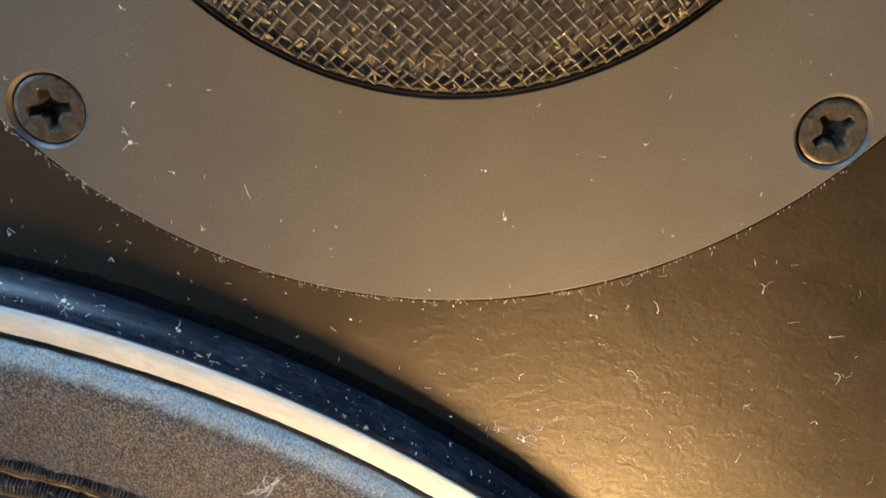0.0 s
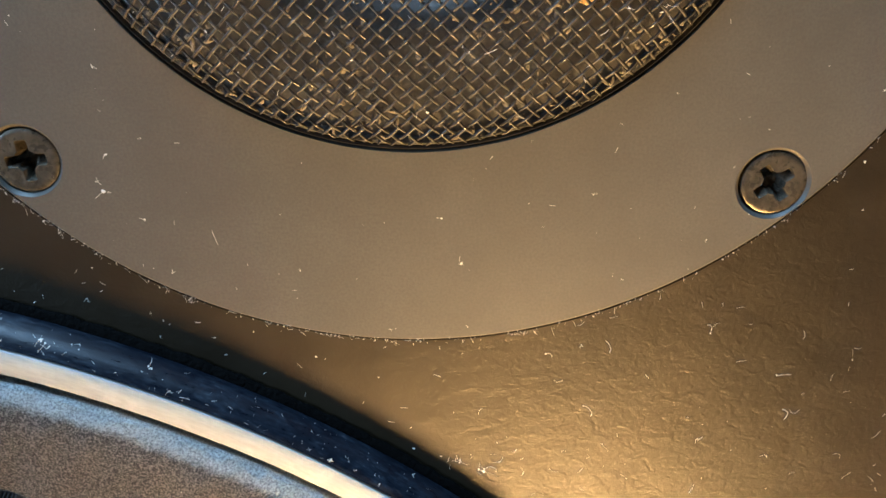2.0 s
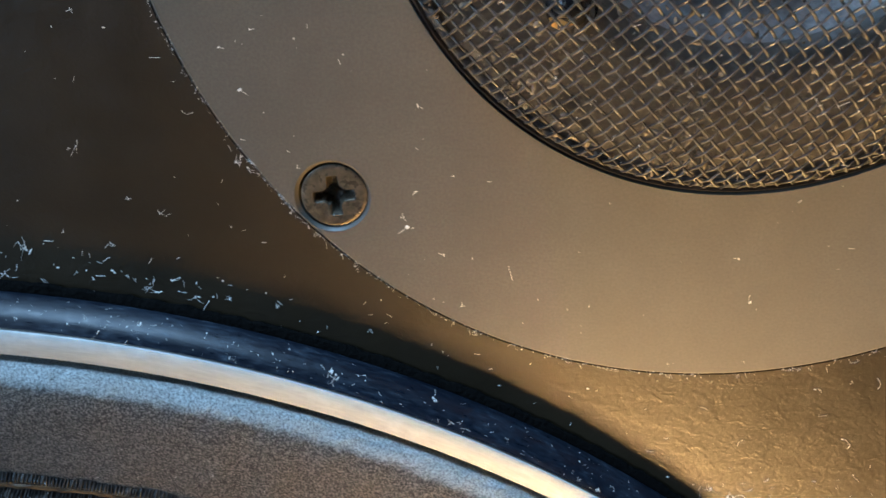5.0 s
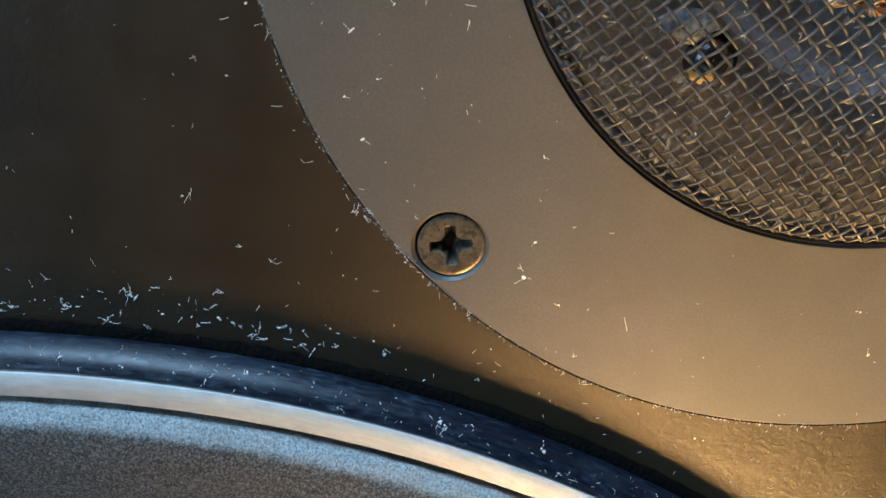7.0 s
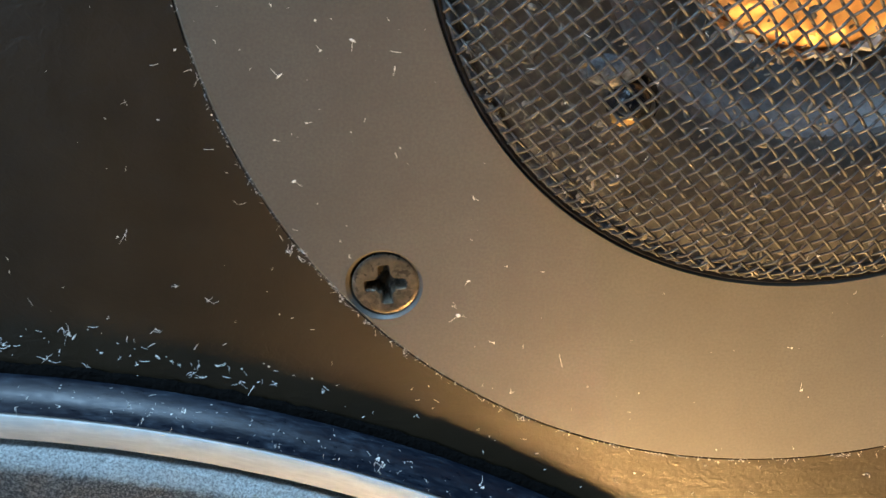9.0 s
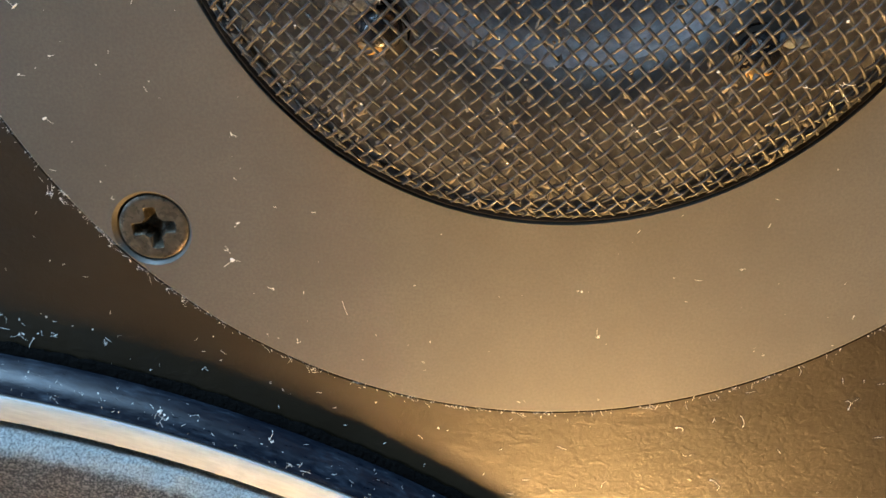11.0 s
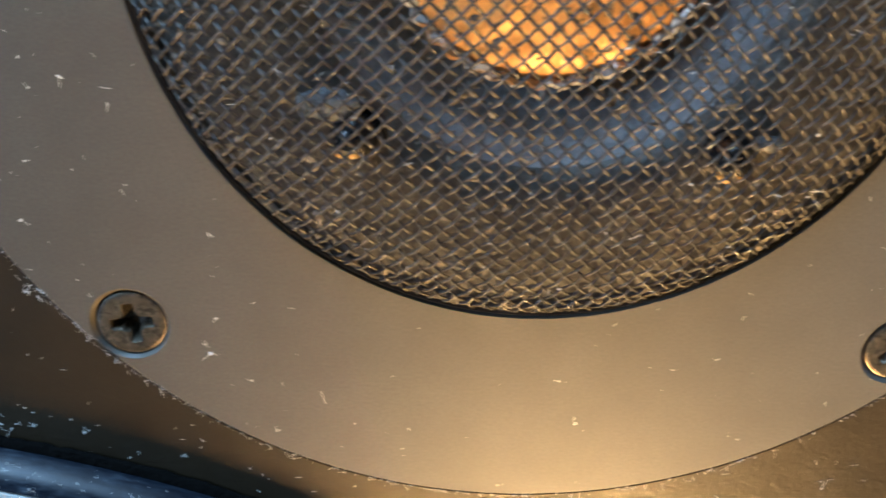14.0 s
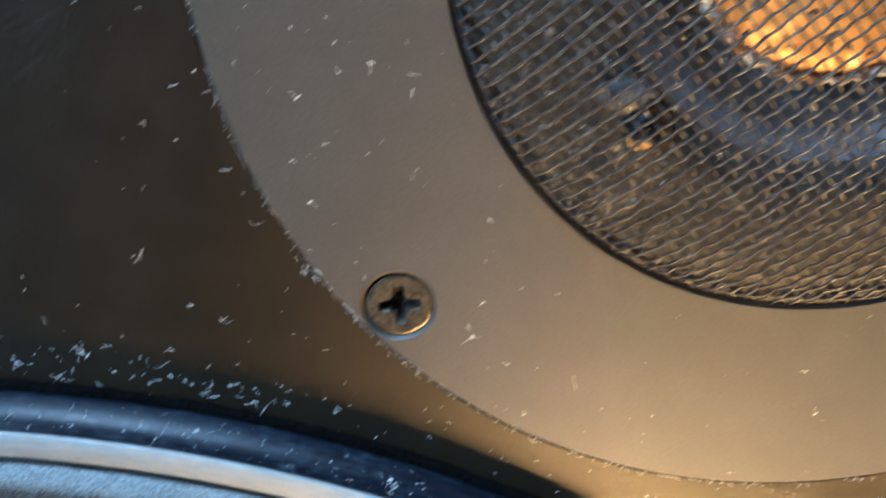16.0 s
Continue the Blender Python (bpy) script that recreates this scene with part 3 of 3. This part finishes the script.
# ---- dust, lint and fibres ----
class Litter:
    """Gathers fibres and flakes lying on a surface into one mesh."""

    def __init__(self, seed):
        self.v, self.f, self.r = [], [], random.Random(seed)

    def add(self, verts, faces):
        k = len(self.v)
        self.v += [tuple(p) for p in verts]
        self.f += [tuple(i + k for i in q) for q in faces]

    def fibre(self, p, nrm, length, radius, curl=1.0, heading=None):
        r = self.r
        u = nrm.orthogonal().normalized()
        w = nrm.cross(u)
        a = r.uniform(0, TAU) if heading is None else heading
        bend = r.uniform(-1, 1) * curl * 2.2
        n = 7
        pts, q = [], Vector(p)
        for i in range(n):
            pts.append(q + nrm * (radius * 1.2 + length * 0.10 * math.sin(math.pi * i / (n - 1)) * r.uniform(0.3, 1.0)))
            a += bend / n + r.uniform(-0.35, 0.35) * curl
            q = q + (u * math.cos(a) + w * math.sin(a)) * (length / (n - 1))
        self.add(*tube(pts, radius, 4))

    def flake(self, p, nrm, size):
        r = self.r
        u = nrm.orthogonal().normalized()
        w = nrm.cross(u)
        a0, long = r.uniform(0, TAU), r.choice((1.2, 1.6, 2.5, 4.0))
        m = 6
        ring = []
        for i in range(m):
            a = TAU * i / m + r.uniform(-0.3, 0.3)
            k = size * r.uniform(0.35, 0.6)
            x, y = k * long ** 0.5 * math.cos(a), k / long ** 0.5 * math.sin(a)
            ring.append(Vector(p) + u * (x * math.cos(a0) - y * math.sin(a0)) + w * (x * math.sin(a0) + y * math.cos(a0)) + nrm * size * r.uniform(0.03, 0.14))
        top = sum(ring, Vector()) / m + nrm * size * 0.16
        base = [Vector(q) - nrm * ((Vector(q) - Vector(p)).dot(nrm)) for q in ring]
        vs = ring + [top] + base
        fs = [(i, (i + 1) % m, m) for i in range(m)] + [(m + 1 + i, m + 1 + (i + 1) % m, (i + 1) % m, i) for i in range(m)]
        self.add(vs, fs)

    def fluff(self, p, nrm, size):
        side = nrm.orthogonal().normalized()
        for _ in range(self.r.randint(2, 4)):
            a = self.r.uniform(0, TAU)
            q = Vector(p) + (side * math.cos(a) + nrm.cross(side) * math.sin(a)) * size * self.r.uniform(0, 0.4)
            self.fibre(q, nrm, size * self.r.uniform(0.3, 1.3), 0.000018, 0.5)
            self.flake(q, nrm, size * self.r.uniform(0.12, 0.32))

    def some(self, p, nrm, big=1.0):
        r = self.r
        kind = r.random()
        s = r.choice((0.6, 0.8, 1.0, 1.0, 1.5)) * big
        if kind < 0.4:
            self.flake(p, nrm, 0.00022 * s)
        elif kind < 0.86:
            self.fibre(p, nrm, 0.0006 * s * r.uniform(0.5, 1.6), 0.000023 * s ** 0.5, r.choice((0.04, 0.1, 0.3)))
        else:
            self.fluff(p, nrm, 0.0006 * s)

    def done(self, name, label, parent=None, mat="lint"):
        ob = raw_part(name, self.v, self.f, M[mat], parent, smooth=False)
        return tagged(ob, label, "dust", kind="stuff")


OUT = Vector((0, -1, 0))


def build_litter():
    r = random.Random(11)
    lit = Litter(21)
    n = 0
    while n < 300:
        x, z = r.uniform(-0.11, 0.075), r.uniform(-0.062, 0.06)
        dw, dt = math.hypot(x - WF[0], z - WF[1]), math.hypot(x - TW[0], z - TW[1])
        if dw < 0.1418 or dt < 0.0556:
            continue
        close = math.exp(-(dw - 0.1414) / 0.006) + 0.5 * math.exp(-(dt - 0.0556) / 0.003)
        if r.random() > 0.1 + 0.9 * close * (1.0 if x < -0.045 else 0.4):
            continue
        n += 1
        lit.some((x, 0, z), OUT, 0.55 + 0.55 * min(1, close))
    for k in range(110):
        a, d = radians(r.gauss(90, 8)), 0.1422 + abs(r.gauss(0, 0.0022))
        lit.some((WF[0] + d * math.cos(a), 0, WF[1] + d * math.sin(a)), OUT, r.choice((0.5, 0.7, 1.0, 1.3)))
    # tufts that stand out, west of the faceplate and by the woofer
    for x, z, s in ((-0.0665, -0.0075, 1.2), (-0.0675, -0.0095, 0.9), (-0.0689, -0.0104, 1.0), (-0.0646, -0.0115, 1.1), (-0.0602, -0.0119, 0.9), (-0.0567, -0.0100, 0.8),
                    (-0.0541, -0.0103, 0.9), (-0.0538, -0.0117, 1.0), (-0.0549, -0.0112, 0.7), (-0.0498, -0.0107, 0.8), (-0.0419, -0.0128, 0.8), (-0.0416, -0.0154, 1.0),
                    (-0.0601, 0.0037, 1.0), (0.0095, -0.0356, 1.6), (0.0069, -0.0343, 1.1)):
        lit.fluff((x, 0, z), OUT, 0.0009 * s)
    # loose curled fibres east of the woofer
    for x, z, s in ((0.0202, -0.0264, 1.5), (0.0326, -0.0168, 1.1), (0.0406, -0.0217, 1.2), (0.0422, -0.0261, 1.3), (0.0223, -0.0194, 1.2), (0.0155, -0.0199, 0.8),
                    (0.0337, -0.0379, 1.0), (0.0416, -0.0325, 0.8), (-0.0488, -0.0125, 1.5), (0.0095, -0.0356, 2.0)):
        lit.fibre((x, 0, z), OUT, 0.0013 * s, 0.000026, 1.3)
        lit.flake((x, 0, z), OUT, 0.0002)
    for k in range(70):
        lit.fibre((r.uniform(0.0, 0.06), 0, r.uniform(-0.05, -0.012)), OUT, r.uniform(0.0004, 0.0016), 0.000014, 1.2)
    lit.done("dust_on_baffle", "pale dust flecks and lint fibres on the black baffle")
    lit = Litter(22)
    n = 0
    while n < 230:
        a, d = r.uniform(radians(120), radians(420)), 0.0352 + 0.0195 * r.random() ** 0.8
        x, z = TW[0] + d * math.cos(a), TW[1] + d * math.sin(a)
        if r.random() > (1.0 if x < -0.02 else 0.45):
            continue
        n += 1
        lit.some((x, -0.0003, z), OUT, r.choice((0.25, 0.35, 0.45, 0.7)))
    # lint along the seam between plate and baffle, thickest to the west
    for k in range(420):
        a = radians(r.triangular(150, 345, 225))
        d = 0.0552 + r.gauss(0, 0.00013) + (0.0004 * r.random() if k % 5 == 0 else 0)
        p = (TW[0] + d * math.cos(a), -0.0002, TW[1] + d * math.sin(a))
        if k % 3:
            lit.fibre(p, OUT, r.choice((0.00015, 0.0002, 0.0003, 0.0007)), 0.000015, 0.6, None if k % 2 else -a)
        else:
            lit.flake(p, OUT, r.uniform(0.00006, 0.0002))
    for x, z, s in ((-0.0457, 0.0191, 1.0), (-0.0396, 0.0225, 1.0), (-0.0422, 0.0215, 0.6), (-0.0360, 0.0204, 0.7), (-0.0445, 0.0098, 0.9), (-0.0462, 0.0135, 0.6),
                    (-0.0434, 0.0152, 0.5), (-0.0285, 0.0092, 0.6), (-0.0283, 0.0008, 0.6), (-0.0253, -0.0058, 0.6), (-0.0290, -0.0030, 1.2)):
        lit.flake((x, -0.0003, z), OUT, 0.00042 * s)
        lit.fibre((x, -0.0003, z), OUT, 0.0009 * s, 0.00002, 0.15)
    for k in range(5):
        lit.fluff((-0.0447 + r.gauss(0, 0.0004), -0.0003, 0.0030 + r.gauss(0, 0.0004)), OUT, 0.0006)
    lit.fluff((0.0061, -0.0003, -0.0095), OUT, 0.0007)
    lit.fibre((-0.0188, -0.0003, -0.0067), OUT, 0.0016, 0.00002, 0.05)
    lit.done("dust_on_faceplate", "pale dust specks on the satin faceplate")
    # on the wire dome
    lit = Litter(23)
    for k in range(150):
        a, d = r.uniform(0, TAU), GR * math.sqrt(r.random()) * 0.98
        x, z = d * math.cos(a), d * math.sin(a)
        lit.some((TW[0] + x, dome_y(d) - 0.0004, TW[1] + z), OUT, 0.8)
    lit.done("dust_on_wire_dome", "dust caught on the woven wires")
    # grime lodged in the meshes of the wire dome, in patches
    lit = Litter(26)
    n = 0
    while n < 2600:
        x, z = r.uniform(-GR, GR), r.uniform(-GR, GR)
        d = math.hypot(x, z)
        if d > GR * 0.985:
            continue
        patch = noise.noise(Vector((x * 130, 3.1, z * 130))) + 0.5 * noise.noise(Vector((x * 420, 7.7, z * 420)))
        if r.random() > 0.18 + 1.3 * max(0, patch) + 0.35 * (d / GR) ** 8:
            continue
        n += 1
        p = (TW[0] + x, dome_y(d) + r.uniform(0.0001, 0.0005), TW[1] + z)
        lit.flake(p, OUT, r.choice((0.0002, 0.0003, 0.0004, 0.0007)))
    lit.done("grime_in_wire_dome", "brown grime lodged between the woven wires", mat="grime")
    # on the woofer's frame
    lit = Litter(24)
    prof = [(0.14035, -0.0014), (0.1401, -0.0024), (0.13965, -0.0033), (0.1391, -0.0039), (0.1386, -0.0042)]
    for k in range(420):
        i, f, a = r.randrange(len(prof) - 1), r.random(), radians(r.uniform(40, 112))
        (ra, ya), (rb, yb) = prof[i], prof[i + 1]
        rr, y = ra + (rb - ra) * f, ya + (yb - ya) * f
        dr, dy = rb - ra, yb - ya
        l = math.hypot(dr, dy)
        nr, ny = -dy / l, dr / l
        if nr < 0:
            nr, ny = -nr, -ny
        if ny > 0:
            ny = -ny
        nrm = Vector((nr * math.cos(a), ny, nr * math.sin(a))).normalized()
        lit.some((WF[0] + rr * math.cos(a), y, WF[1] + rr * math.sin(a)), nrm, r.choice((0.25, 0.3, 0.4, 0.5, 0.8)))
    for x, z in ((-0.0254, -0.0209), (-0.0211, -0.0253), (-0.0130, -0.0289), (-0.0169, -0.0265), (-0.0624, -0.0140)):
        lit.fluff((x, -0.0036, z), Vector((0.2, -0.6, 0.75)).normalized(), 0.0008)
    lit.fluff((-0.0359, -0.0037, -0.0180), Vector((0.2, -0.6, 0.75)).normalized(), 0.0011)
    lit.done("dust_on_woofer_frame", "white lint on the rounded black frame")
    # fuzz of the felt
    verts, faces = [], []
    for k in range(32000):
        a = radians(r.uniform(42, 112))
        if r.random() < 0.8:
            f = r.random() ** 1.3
            rr, y = 0.1344 - 0.0022 * f, -0.0044 - 0.0011 * math.sin(f * math.pi / 2)
            ln = r.uniform(0.00015, 0.00045)
        else:
            rr, y, ln = r.uniform(0.1198, 0.132), -0.0056, r.uniform(0.0001, 0.0003)
            if rr < 0.129:
                y = -0.0055 + (0.129 - rr) * 0.18
        p = Vector((rr * math.cos(a), y + 0.0001, rr * math.sin(a)))
        d = Vector((math.cos(a) * r.uniform(-0.2, 1), r.uniform(-1, -0.1), math.sin(a) * r.uniform(-0.2, 1))) + Vector([r.uniform(-0.6, 0.6) for _ in range(3)])
        d = d.normalized() * ln
        s = d.cross(Vector((r.uniform(-1, 1), r.uniform(-1, 1), r.uniform(-1, 1)))).normalized() * 0.00002
        k = len(verts)
        verts += [p - s, p + s, p + d * 0.6 + s * 0.8, p + d, p + d * 0.6 - s * 0.8]
        faces += [(k, k + 1, k + 2, k + 3, k + 4)]
    wf = bpy.data.objects["woofer"]
    tagged(raw_part("fuzz", verts, faces, M["fibre"], wf, "short felt fibres"), kind="stuff")
    lit = Litter(25)
    for k in range(60):
        a, rr = radians(r.uniform(42, 112)), r.uniform(0.121, 0.131)
        lit.some((WF[0] + rr * math.cos(a), -0.0055, WF[1] + rr * math.sin(a)), OUT, 0.6)
    for k in range(7):
        lit.fibre((-0.0165 + r.uniform(-0.001, 0.001), -0.0059, -0.0365 + r.uniform(-0.0006, 0.0006)), OUT, r.uniform(0.002, 0.005), 0.000022, 1.0, 0.3)
    lit.done("lint_on_surround", "stray hairs and lint on the felt surround")
    cloth_threads(wf)


build_litter()
